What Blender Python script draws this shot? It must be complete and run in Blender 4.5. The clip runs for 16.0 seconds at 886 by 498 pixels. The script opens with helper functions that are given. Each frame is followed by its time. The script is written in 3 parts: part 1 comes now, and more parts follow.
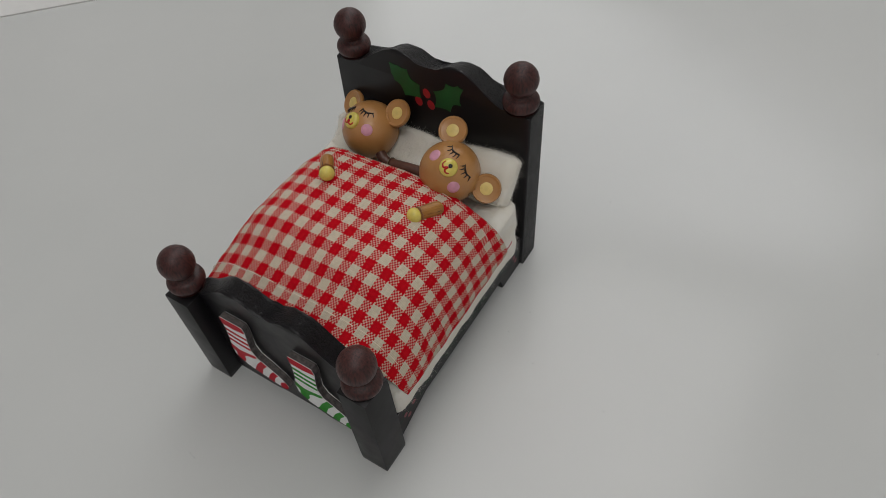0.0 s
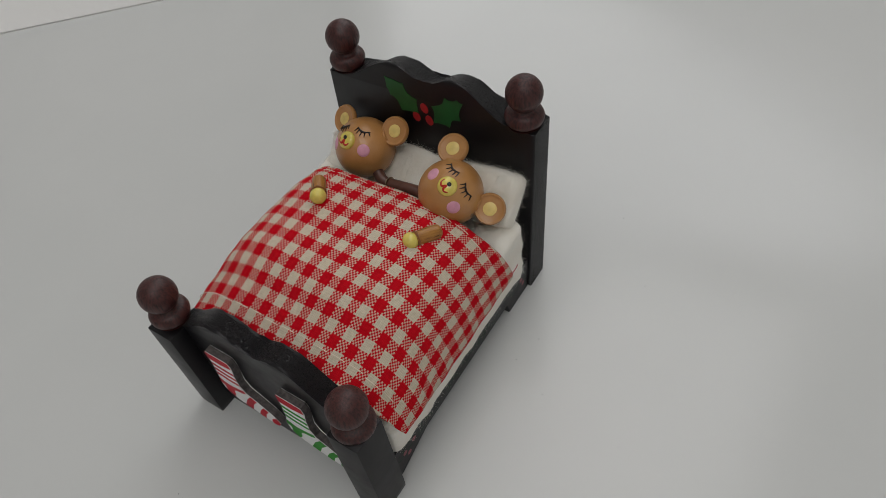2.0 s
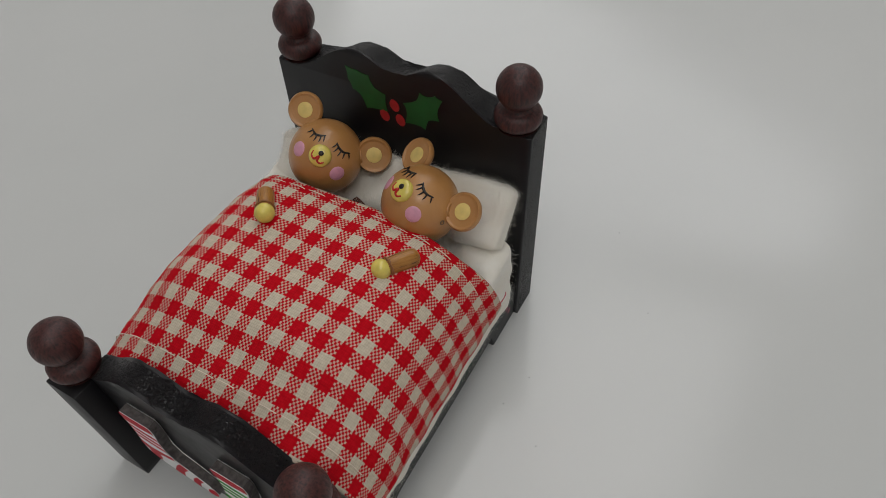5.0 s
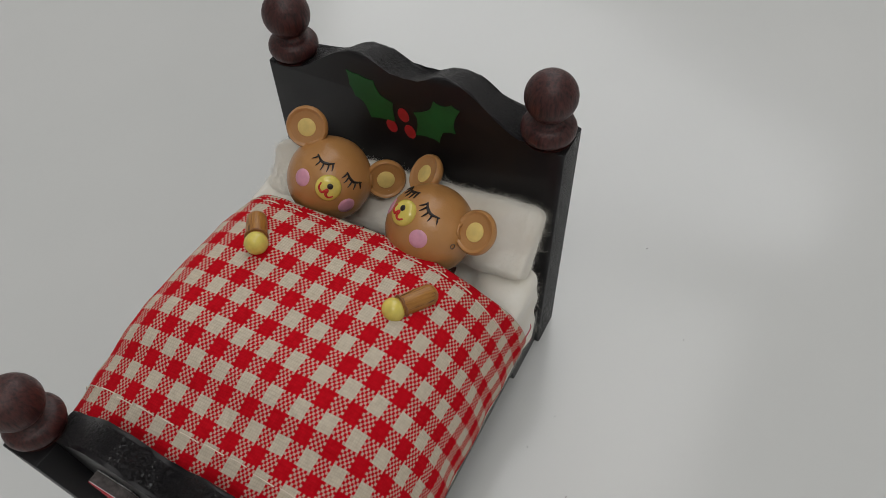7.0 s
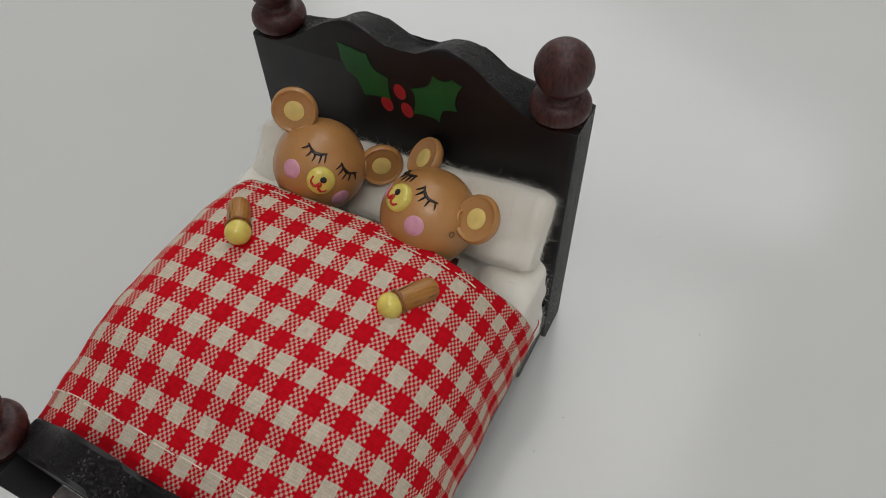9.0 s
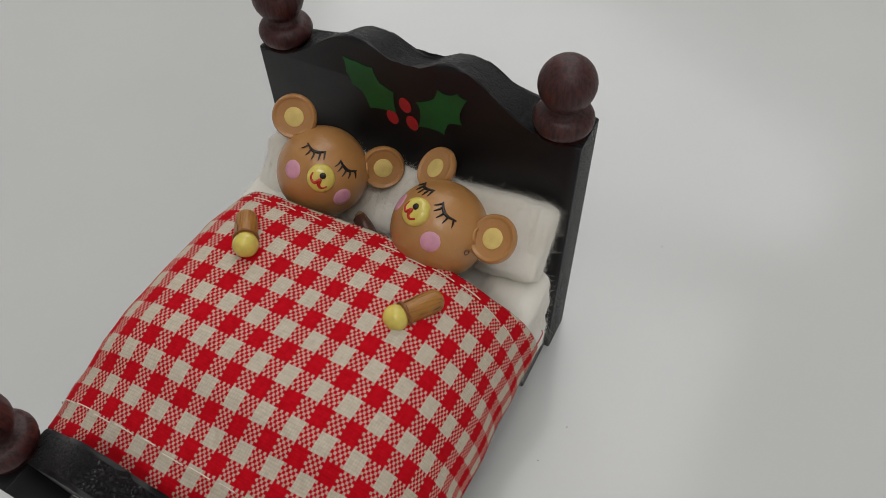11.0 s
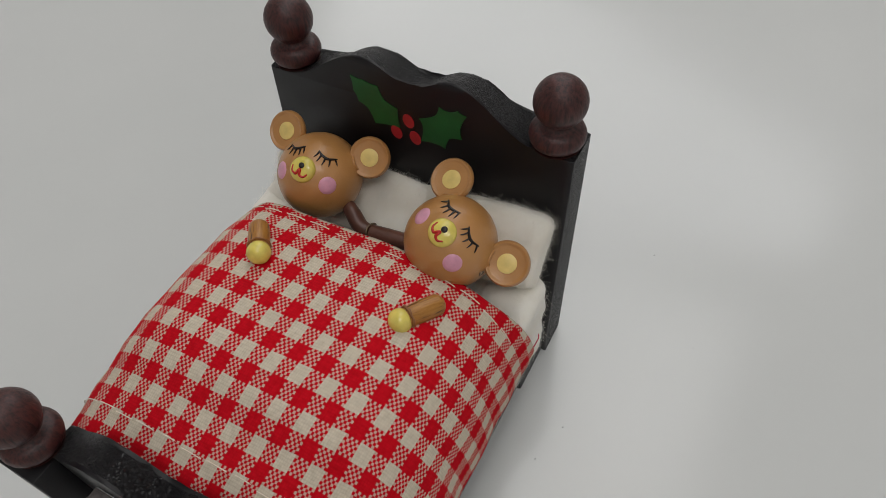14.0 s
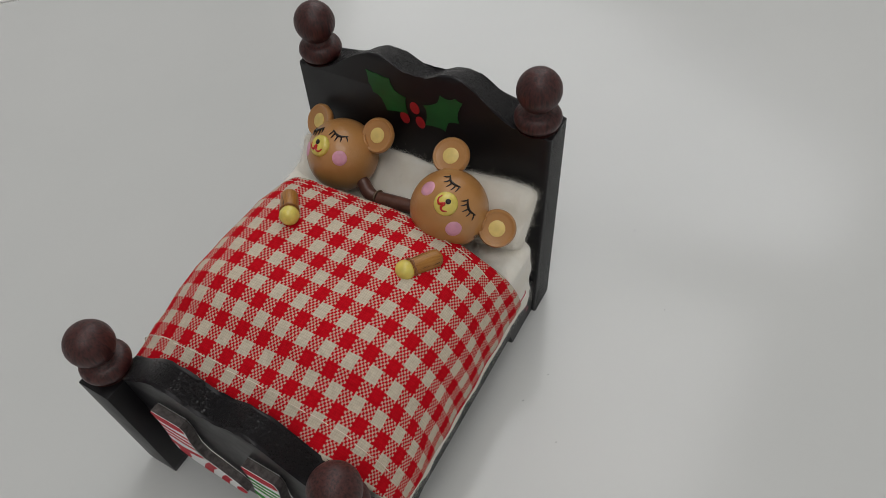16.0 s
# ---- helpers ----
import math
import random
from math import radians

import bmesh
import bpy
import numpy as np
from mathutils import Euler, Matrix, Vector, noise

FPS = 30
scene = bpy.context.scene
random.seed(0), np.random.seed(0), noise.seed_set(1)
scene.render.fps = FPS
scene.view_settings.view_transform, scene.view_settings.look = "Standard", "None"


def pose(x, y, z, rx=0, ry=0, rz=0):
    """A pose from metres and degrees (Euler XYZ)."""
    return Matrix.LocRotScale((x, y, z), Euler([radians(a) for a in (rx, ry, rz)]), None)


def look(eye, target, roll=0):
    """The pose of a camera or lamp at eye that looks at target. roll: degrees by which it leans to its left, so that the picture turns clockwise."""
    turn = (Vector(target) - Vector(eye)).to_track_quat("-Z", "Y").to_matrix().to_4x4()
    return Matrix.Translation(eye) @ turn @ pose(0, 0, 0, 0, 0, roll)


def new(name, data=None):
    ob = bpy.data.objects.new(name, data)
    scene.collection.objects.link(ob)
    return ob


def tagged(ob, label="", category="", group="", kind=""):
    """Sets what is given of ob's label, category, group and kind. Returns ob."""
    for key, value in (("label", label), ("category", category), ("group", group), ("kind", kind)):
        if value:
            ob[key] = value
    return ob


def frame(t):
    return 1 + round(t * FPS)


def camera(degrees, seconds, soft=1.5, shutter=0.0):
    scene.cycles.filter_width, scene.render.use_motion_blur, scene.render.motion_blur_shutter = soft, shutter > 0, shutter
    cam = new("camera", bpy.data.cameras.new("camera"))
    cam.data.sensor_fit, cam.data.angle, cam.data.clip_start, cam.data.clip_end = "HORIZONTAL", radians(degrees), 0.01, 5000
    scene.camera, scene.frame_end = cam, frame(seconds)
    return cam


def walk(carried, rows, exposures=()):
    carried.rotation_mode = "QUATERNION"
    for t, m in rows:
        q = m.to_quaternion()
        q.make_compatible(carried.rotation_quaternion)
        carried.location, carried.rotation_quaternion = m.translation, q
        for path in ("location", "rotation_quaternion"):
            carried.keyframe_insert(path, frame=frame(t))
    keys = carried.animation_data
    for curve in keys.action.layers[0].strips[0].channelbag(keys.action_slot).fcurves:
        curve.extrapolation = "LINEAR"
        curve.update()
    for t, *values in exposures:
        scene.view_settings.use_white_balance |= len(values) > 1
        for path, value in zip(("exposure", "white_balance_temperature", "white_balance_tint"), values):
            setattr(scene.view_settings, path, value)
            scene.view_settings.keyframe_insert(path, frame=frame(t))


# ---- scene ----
cam = camera(65.00, 16.0, 0.85)
PATH = [
    (0, (0.12850, -0.17215, 0.24295), (-0.17837, 0.23242, -0.37524), -6.817),
    (0.5, (0.13112, -0.16864, 0.24105), (-0.18193, 0.23343, -0.37566), -7.564),
    (1, (0.12905, -0.16597, 0.23801), (-0.19159, 0.23119, -0.37798), -8.352),
    (1.5, (0.12669, -0.16023, 0.23652), (-0.19313, 0.24018, -0.37779), -8.161),
    (2, (0.12462, -0.15538, 0.23418), (-0.20136, 0.24163, -0.37910), -9.234),
    (2.5, (0.12096, -0.15237, 0.23076), (-0.20016, 0.24920, -0.38212), -8.518),
    (3, (0.11719, -0.14789, 0.22517), (-0.19105, 0.26526, -0.38663), -7.317),
    (5.5, (0.09336, -0.12721, 0.20426), (-0.18387, 0.29800, -0.41407), -4.880),
    (6, (0.08778, -0.12151, 0.20125), (-0.18843, 0.30245, -0.41840), -5.133),
    (6.5, (0.08258, -0.11728, 0.19713), (-0.18555, 0.30506, -0.42716), -4.506),
    (7, (0.07976, -0.11471, 0.19472), (-0.18420, 0.30634, -0.43221), -4.526),
    (7.5, (0.07752, -0.11225, 0.19178), (-0.18592, 0.30595, -0.43727), -4.857),
    (8, (0.07456, -0.10949, 0.18459), (-0.18424, 0.30736, -0.44728), -4.604),
    (8.5, (0.07333, -0.10799, 0.18269), (-0.17917, 0.30773, -0.45246), -4.013),
    (9, (0.07355, -0.10740, 0.18294), (-0.18081, 0.30778, -0.45182), -4.227),
    (9.5, (0.07391, -0.10657, 0.18422), (-0.18364, 0.30741, -0.45004), -4.646),
    (12, (0.07276, -0.10778, 0.18675), (-0.18747, 0.31265, -0.44216), -4.362),
    (12.5, (0.07400, -0.10763, 0.18881), (-0.18814, 0.31315, -0.43907), -4.678),
    (13, (0.07464, -0.10939, 0.19094), (-0.19396, 0.30914, -0.43571), -5.375),
    (13.5, (0.07497, -0.11066, 0.19207), (-0.19255, 0.31180, -0.43240), -4.860),
    (14, (0.07635, -0.11297, 0.19255), (-0.18751, 0.31257, -0.43139), -4.483),
    (14.5, (0.07869, -0.11823, 0.19494), (-0.18428, 0.30946, -0.42790), -4.066),
    (15, (0.08310, -0.12320, 0.20018), (-0.19006, 0.30148, -0.42032), -4.983),
    (15.5, (0.08972, -0.12825, 0.20764), (-0.19329, 0.28853, -0.41381), -6.048),
    (16, (0.09546, -0.13499, 0.21102), (-0.18746, 0.28204, -0.41031), -5.997),
]
EXPOSURES = [(0, -0.26), (3, -0.27), (5.5, -0.22), (7, -0.15), (9, -0.07), (13, -0.06), (15, -0.10), (16, -0.14)]
walk(cam, [(t, look(eye, target, roll)) for t, eye, target, roll in PATH], EXPOSURES)

# ---- light and exposure ----
world = bpy.data.worlds.new("world")
scene.world = world
world.use_nodes = True
world.node_tree.nodes["Background"].inputs[0].default_value = (0.9, 0.95, 1.0, 1)
world.node_tree.nodes["Background"].inputs[1].default_value = 0.25


def area_lamp(name, eye, target, sx, sy, watts, colour):
    data = bpy.data.lights.new(name, "AREA")
    data.shape, data.size, data.size_y, data.energy, data.color = "RECTANGLE", sx, sy, watts, colour
    ob = new(name, data)
    ob.matrix_world = look(eye, target)
    return ob


area_lamp("ceiling_panel_light", (-0.12, 0.75, 2.34), (-0.12, 0.75, 0.0), 0.90, 2.2, 14, (1.0, 0.995, 0.985))
# added unseen fill from the front, lifts the footboard's face
area_lamp("front_fill_light", (0.75, -0.95, 2.30), (0.75, -0.95, 0.0), 1.2, 0.6, 13, (1.0, 0.995, 0.985))
# added fill behind the bed, no window there; brightens the table's far side
area_lamp("back_fill_light", (-0.55, 1.92, 1.30), (0.0, 0.0, 0.0), 1.9, 1.3, 16, (0.97, 0.985, 1.0))


# ---- materials ----
class Nodes:
    """A small wrapper round a node material."""

    def __init__(self, name):
        self.m = bpy.data.materials.new(name)
        self.m.use_nodes = True
        self.t = self.m.node_tree
        self.b = self.t.nodes["Principled BSDF"]

    def add(self, kind, **inputs):
        n = self.t.nodes.new(kind)
        for k, v in inputs.items():
            n.inputs[k.replace("_", " ")].default_value = v
        return n

    def link(self, a, b):
        self.t.links.new(a, b)

    def coords(self, which="Object"):
        return self.t.nodes.new("ShaderNodeTexCoord").outputs[which]

    def noise(self, vec, scale, detail=4.0, rough=0.55):
        n = self.add("ShaderNodeTexNoise", Scale=scale, Detail=detail, Roughness=rough)
        self.link(vec, n.inputs["Vector"])
        return n.outputs["Fac"]

    def ramp(self, fac, stops):
        n = self.t.nodes.new("ShaderNodeValToRGB")
        e = n.color_ramp.elements
        while len(e) < len(stops):
            e.new(0.5)
        for el, (p, c) in zip(e, stops):
            el.position, el.color = p, (*c, 1)
        self.link(fac, n.inputs[0])
        return n.outputs[0]

    def math(self, op, a, b=None):
        n = self.t.nodes.new("ShaderNodeMath")
        n.operation = op
        for i, v in enumerate((a, b)):
            if v is None:
                continue
            if isinstance(v, (int, float)):
                n.inputs[i].default_value = v
            else:
                self.link(v, n.inputs[i])
        return n.outputs[0]

    def mix(self, fac, a, b, blend="MIX"):
        n = self.t.nodes.new("ShaderNodeMix")
        n.data_type, n.blend_type = "RGBA", blend
        for i, v in ((0, fac), (6, a), (7, b)):
            if isinstance(v, (int, float)):
                n.inputs[i].default_value = v
            elif isinstance(v, tuple):
                n.inputs[i].default_value = (*v, 1)
            else:
                self.link(v, n.inputs[i])
        return n.outputs[2]

    def bump(self, height, strength, distance):
        n = self.add("ShaderNodeBump", Strength=strength, Distance=distance)
        self.link(height, n.inputs["Height"])
        self.link(n.outputs[0], self.b.inputs["Normal"])

    def stretched(self, vec, sx, sy, sz):
        n = self.t.nodes.new("ShaderNodeMapping")
        n.inputs["Scale"].default_value = (sx, sy, sz)
        self.link(vec, n.inputs["Vector"])
        return n.outputs[0]


def painted(name, colour, rough=0.4, vary=0.12, scale=250.0, bump=0.15, coat=0.0, spec=0.5):
    """Hand-brushed paint: a little mottling, small brush relief."""
    n = Nodes(name)
    v = n.coords()
    f = n.noise(v, scale)
    lo = tuple(c * (1 - vary) for c in colour)
    hi = tuple(min(1, c * (1 + vary)) for c in colour)
    n.link(n.ramp(f, [(0.3, lo), (0.7, hi)]), n.b.inputs["Base Color"])
    big = n.noise(v, scale * 0.25, 3)
    n.link(n.ramp(big, [(0.3, (rough * 0.85,) * 3), (0.75, (min(1, rough * 1.2),) * 3)]), n.b.inputs["Roughness"])
    n.b.inputs["Coat Weight"].default_value = coat
    n.b.inputs["Coat Roughness"].default_value = 0.15
    n.b.inputs["Specular IOR Level"].default_value = spec
    n.bump(n.noise(v, scale * 4, 2), bump, 0.0001)
    return n.m


def black_lacquer(name, smooth):
    """Black-brown satin paint over wood; the sawn edges stay rough and pitted."""
    n = Nodes(name)
    v = n.coords()
    f = n.noise(v, 60, 3)
    n.link(n.ramp(f, [(0.3, (0.0045, 0.0038, 0.0050)), (0.75, (0.0085, 0.0068, 0.0085))]), n.b.inputs["Base Color"])
    n.b.inputs["Specular IOR Level"].default_value = 0.36 if smooth else 0.38
    if smooth:
        n.link(n.ramp(n.noise(v, 120, 4), [(0.3, (0.34,) * 3), (0.7, (0.46,) * 3)]), n.b.inputs["Roughness"])
        n.bump(n.noise(n.stretched(v, 1.0, 1.0, 0.15), 900, 3), 0.08, 0.0001)
    else:
        pits = n.noise(v, 1400, 5, 0.7)
        n.link(n.ramp(pits, [(0.40, (0.26,) * 3), (0.65, (0.70,) * 3)]), n.b.inputs["Roughness"])
        n.bump(n.ramp(pits, [(0.42, (0, 0, 0)), (0.56, (1, 1, 1))]), 0.8, 0.0006)
    return n.m


def stained_wood():
    """Dark mahogany stain with fine upright grain and open pores."""
    n = Nodes("mahogany_stain")
    v = n.coords()
    grain = n.noise(n.stretched(v, 1.0, 1.0, 0.10), 1500, 5, 0.65)
    big = n.noise(v, 130, 3)
    c = n.ramp(grain, [(0.36, (0.016, 0.005, 0.005)), (0.52, (0.070, 0.016, 0.014)), (0.75, (0.115, 0.028, 0.022))])
    c = n.mix(n.math("MULTIPLY", big, 0.5), c, (0.020, 0.008, 0.008))
    n.link(c, n.b.inputs["Base Color"])
    n.link(n.ramp(grain, [(0.3, (0.55,) * 3), (0.7, (0.36,) * 3)]), n.b.inputs["Roughness"])
    n.bump(grain, 0.35, 0.0003)
    return n.m


THREADS = 6.0


def gingham():
    """Plain weave of dyed threads: cream and red bands both ways, one thread over the next."""
    n = Nodes("gingham_cotton")
    uv = n.coords("UV")
    sep = n.t.nodes.new("ShaderNodeSeparateXYZ")
    n.link(uv, sep.inputs[0])
    bands, cells, rounds = [], [], []
    for axis in (0, 1):
        wobble = n.math("MULTIPLY", n.math("SUBTRACT", n.noise(n.coords(), 240 + 60 * axis, 3), 0.5), 0.075)
        u = n.math("ADD", sep.outputs[axis], wobble)  # threads lie a little uneven
        d = n.math("ABSOLUTE", n.math("SUBTRACT", n.math("FRACT", n.math("ADD", u, 0.5)), 0.5))
        bands.append(n.math("GREATER_THAN", d, 0.25))
        th = n.math("MULTIPLY", u, THREADS * 2)
        cells.append(n.math("FLOOR", th))
        r = n.math("ABSOLUTE", n.math("SUBTRACT", n.math("FRACT", th), 0.5))
        rounds.append(n.math("SUBTRACT", 1.0, n.math("MULTIPLY", r, 2.0)))
    over = n.math("MODULO", n.math("ABSOLUTE", n.math("ADD", cells[0], cells[1])), 2.0)
    over = n.math("GREATER_THAN", over, 0.5)
    red = n.math("ADD", n.math("MULTIPLY", over, bands[0]), n.math("MULTIPLY", n.math("SUBTRACT", 1.0, over), bands[1]))
    v = n.coords()
    mott = n.noise(v, 900, 3)
    fade = n.noise(v, 70, 3)
    creams = n.ramp(mott, [(0.3, (0.58, 0.50, 0.395)), (0.7, (0.70, 0.615, 0.50))])
    reds = n.ramp(mott, [(0.3, (0.52, 0.003, 0.010)), (0.7, (0.66, 0.005, 0.016))])
    reds = n.mix(n.math("MULTIPLY", fade, 0.15), reds, (0.40, 0.012, 0.018))
    crossed = n.math("ABSOLUTE", n.math("SUBTRACT", bands[0], bands[1]))
    pale = n.mix(n.math("MULTIPLY", crossed, 0.34), creams, reds)  # red dye shows between the threads where bands cross
    c = n.mix(red, pale, reds)
    height = n.math("MAXIMUM", n.math("MULTIPLY", over, rounds[0]), n.math("MULTIPLY", n.math("SUBTRACT", 1.0, over), rounds[1]))
    # shade in the gaps between threads, multiplied into the colour
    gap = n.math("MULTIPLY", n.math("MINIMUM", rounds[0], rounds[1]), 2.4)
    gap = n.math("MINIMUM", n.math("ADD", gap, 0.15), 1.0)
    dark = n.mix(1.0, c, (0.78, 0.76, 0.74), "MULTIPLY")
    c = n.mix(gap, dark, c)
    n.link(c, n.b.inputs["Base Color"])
    n.b.inputs["Roughness"].default_value = 0.9
    n.b.inputs["Specular IOR Level"].default_value = 0.08
    n.b.inputs["Sheen Weight"].default_value = 0.0
    n.bump(height, 0.15, 0.00012)
    return n.m


def felt():
    n = Nodes("white_wool_batting")
    v = n.coords()
    f = n.noise(v, 420, 6, 0.7)
    n.link(n.ramp(n.noise(v, 90, 4), [(0.3, (0.89, 0.84, 0.74)), (0.7, (0.96, 0.925, 0.85))]), n.b.inputs["Base Color"])
    n.b.inputs["Roughness"].default_value = 1.0
    n.b.inputs["Specular IOR Level"].default_value = 0.05
    n.b.inputs["Sheen Weight"].default_value = 0.3
    n.b.inputs["Subsurface Weight"].default_value = 0.25
    n.b.inputs["Subsurface Radius"].default_value = (0.002, 0.002, 0.002)
    n.b.inputs["Subsurface Scale"].default_value = 1.0
    n.bump(f, 0.55, 0.0007)
    return n.m


def white_laminate():
    n = Nodes("white_laminate")
    v = n.coords()
    f = n.noise(v, 6, 5)
    n.link(n.ramp(f, [(0.3, (0.62, 0.63, 0.62)), (0.7, (0.655, 0.66, 0.65))]), n.b.inputs["Base Color"])
    n.link(n.ramp(n.noise(v, 14, 4), [(0.35, (0.15,) * 3), (0.7, (0.20,) * 3)]), n.b.inputs["Roughness"])
    n.bump(n.noise(v, 300, 2), 0.01, 0.0001)
    return n.m


def plaster(name, colour):
    n = Nodes(name)
    v = n.coords()
    lo = tuple(c * 0.95 for c in colour)
    n.link(n.ramp(n.noise(v, 5, 6), [(0.3, lo), (0.7, colour)]), n.b.inputs["Base Color"])
    n.b.inputs["Roughness"].default_value = 0.85
    n.bump(n.noise(v, 150, 4), 0.15, 0.002)
    return n.m


def bear_paint():
    """Caramel varnished paint with small dents and darker specks."""
    n = Nodes("caramel_paint")
    v = n.coords()
    big = n.noise(v, 90, 3)
    c = n.ramp(big, [(0.3, (0.44, 0.205, 0.062)), (0.7, (0.54, 0.265, 0.090))])
    specks = n.noise(v, 700, 4, 0.6)
    c = n.mix(n.ramp(specks, [(0.70, (0, 0, 0)), (0.80, (0.5, 0.5, 0.5))]), c, (0.20, 0.085, 0.025))
    n.link(c, n.b.inputs["Base Color"])
    n.link(n.ramp(n.noise(v, 300, 4), [(0.3, (0.30,) * 3), (0.75, (0.48,) * 3)]), n.b.inputs["Roughness"])
    n.b.inputs["Coat Weight"].default_value = 0.35
    n.b.inputs["Coat Roughness"].default_value = 0.22
    n.bump(n.noise(v, 420, 5, 0.65), 0.5, 0.0004)
    return n.m


BLACK = black_lacquer("black_lacquer", True)
BLACK_EDGE = black_lacquer("black_sawn_edge", False)
MAHOGANY = stained_wood()
GINGHAM = gingham()
FELT = felt()
LAMINATE = white_laminate()
WALL = plaster("warm_white_plaster", (0.78, 0.77, 0.755))
CEILING = plaster("ceiling_white", (0.85, 0.85, 0.84))
FLOORING = plaster("grey_floor", (0.35, 0.33, 0.31))
CARAMEL = bear_paint()
CARAMEL_DARK = painted("caramel_groove", (0.26, 0.10, 0.03), 0.45)


def grained_wood():
    """Tan varnish over wood with short dark grain strokes along the peg."""
    n = Nodes("tan_varnished_wood")
    v = n.coords()
    g = n.noise(n.stretched(v, 1.0, 1.0, 0.12), 1700, 4, 0.6)
    c = n.ramp(g, [(0.33, (0.10, 0.036, 0.008)), (0.44, (0.36, 0.150, 0.026)), (0.70, (0.47, 0.215, 0.042))])
    n.link(c, n.b.inputs["Base Color"])
    n.b.inputs["Roughness"].default_value = 0.36
    n.bump(g, 0.4, 0.0003)
    return n.m


WOOD_TAN = grained_wood()
YELLOW = painted("yellow_paint", (0.76, 0.62, 0.13), 0.20, 0.14, 350, 0.25, 0.3)
YELLOW_FLAT = painted("pale_yellow_paint", (0.80, 0.60, 0.20), 0.35, 0.10, 350, 0.2)
PINK = painted("pink_paint", (0.72, 0.34, 0.45), 0.35, 0.10, 400, 0.25)
INK = painted("black_ink", (0.010, 0.006, 0.005), 0.40)
MOUTH_RED = painted("mouth_red", (0.50, 0.02, 0.012), 0.30)
LEAF = painted("holly_green", (0.006, 0.085, 0.016), 0.45, 0.18, 160, 0.25)
BERRY = painted("berry_red", (0.40, 0.016, 0.022), 0.35, 0.15)
DULL_GREEN = painted("brushed_dull_green", (0.018, 0.040, 0.026), 0.6, 0.4, 500, 0.6)
DULL_PINK = painted("dull_pink", (0.35, 0.10, 0.13), 0.5)
STOCK_WHITE = painted("stocking_white", (0.90, 0.90, 0.90), 0.45, 0.04, spec=0.3)
STOCK_RED = painted("stocking_red", (0.55, 0.012, 0.030), 0.5, 0.10, spec=0.12)
STOCK_GREEN = painted("stocking_green", (0.022, 0.29, 0.016), 0.5, 0.10, spec=0.12)
RAW_EDGE = painted("grey_raw_edge", (0.11, 0.095, 0.092), 0.8, 0.45, 700, 1.0)
STRAP = painted("brown_painted_arm", (0.125, 0.052, 0.036), 0.38, 0.25, 220, 0.4)
GLUE = painted("dried_glue", (0.36, 0.24, 0.14), 0.35, 0.25, 600, 0.5)
WIRE = Nodes("dull_wire")
WIRE.b.inputs["Base Color"].default_value = (0.22, 0.16, 0.11, 1)
WIRE.b.inputs["Metallic"].default_value = 0.9
WIRE.b.inputs["Roughness"].default_value = 0.45
WIRE = WIRE.m
CREAM_THREAD = painted("cream_thread", (0.78, 0.68, 0.58), 0.9)
RED_THREAD = painted("red_thread", (0.50, 0.02, 0.05), 0.9)
DARK_GAP = painted("dark_gap", (0.02, 0.019, 0.018), 0.8)
GREY_PLASTIC = painted("grey_plastic", (0.18, 0.18, 0.18), 0.5)


# ---- mesh helpers ----
def part(name, bm, material, parent=None, label="", smooth=None):
    """Links a bmesh as one mesh object. smooth: the angle in degrees below which edges are shaded smooth."""
    me = bpy.data.meshes.new(name)
    bmesh.ops.recalc_face_normals(bm, faces=bm.faces)
    if smooth is not None:
        for f in bm.faces:
            f.smooth = True
        for e in bm.edges:
            if len(e.link_faces) == 2 and e.calc_face_angle(0) > radians(smooth):
                e.smooth = False
    bm.to_mesh(me)
    bm.free()
    for mt in material if isinstance(material, (list, tuple)) else (material,):
        me.materials.append(mt)
    ob = new(name, me)
    if parent is not None:
        ob.parent = parent
    if label:
        ob["label"] = label
    return ob


def holder(name, label, category, m=None, **tags):
    ob = new(name)
    ob.empty_display_size = 0.01
    if m is not None:
        ob.matrix_world = m
    return tagged(ob, label, category, **tags)


def box(sx, sy, sz, centre=(0, 0, 0), bevel=0.0, segs=2):
    bm = bmesh.new()
    bmesh.ops.create_cube(bm, size=1, matrix=Matrix.Translation(centre) @ Matrix.Diagonal((sx, sy, sz, 1)))
    if bevel:
        bmesh.ops.bevel(bm, geom=bm.edges[:], offset=bevel, segments=segs, profile=0.5, affect="EDGES")
    return bm


def rounded_box(hx, hy, hz, r, cuts, wobble=0.0, freq=60.0, seed=0.0):
    """A soft cushion-like box with half sizes hx, hy, hz and corner radius r."""
    bm = bmesh.new()
    bmesh.ops.create_cube(bm, size=2)
    bmesh.ops.subdivide_edges(bm, edges=bm.edges[:], cuts=cuts, use_grid_fill=True)
    for v in bm.verts:
        p = Vector((v.co.x * hx, v.co.y * hy, v.co.z * hz))
        inner = Vector([max(-h + r, min(h - r, c)) for c, h in zip(p, (hx, hy, hz))])
        d = p - inner
        if d.length > 1e-9:
            p = inner + d.normalized() * r
            if wobble:
                w = noise.noise(p * freq + Vector((seed, 0, 0))) + 0.5 * noise.noise(p * freq * 3 + Vector((0, seed, 0)))
                p += d.normalized() * w * wobble
        v.co = p
    return bm


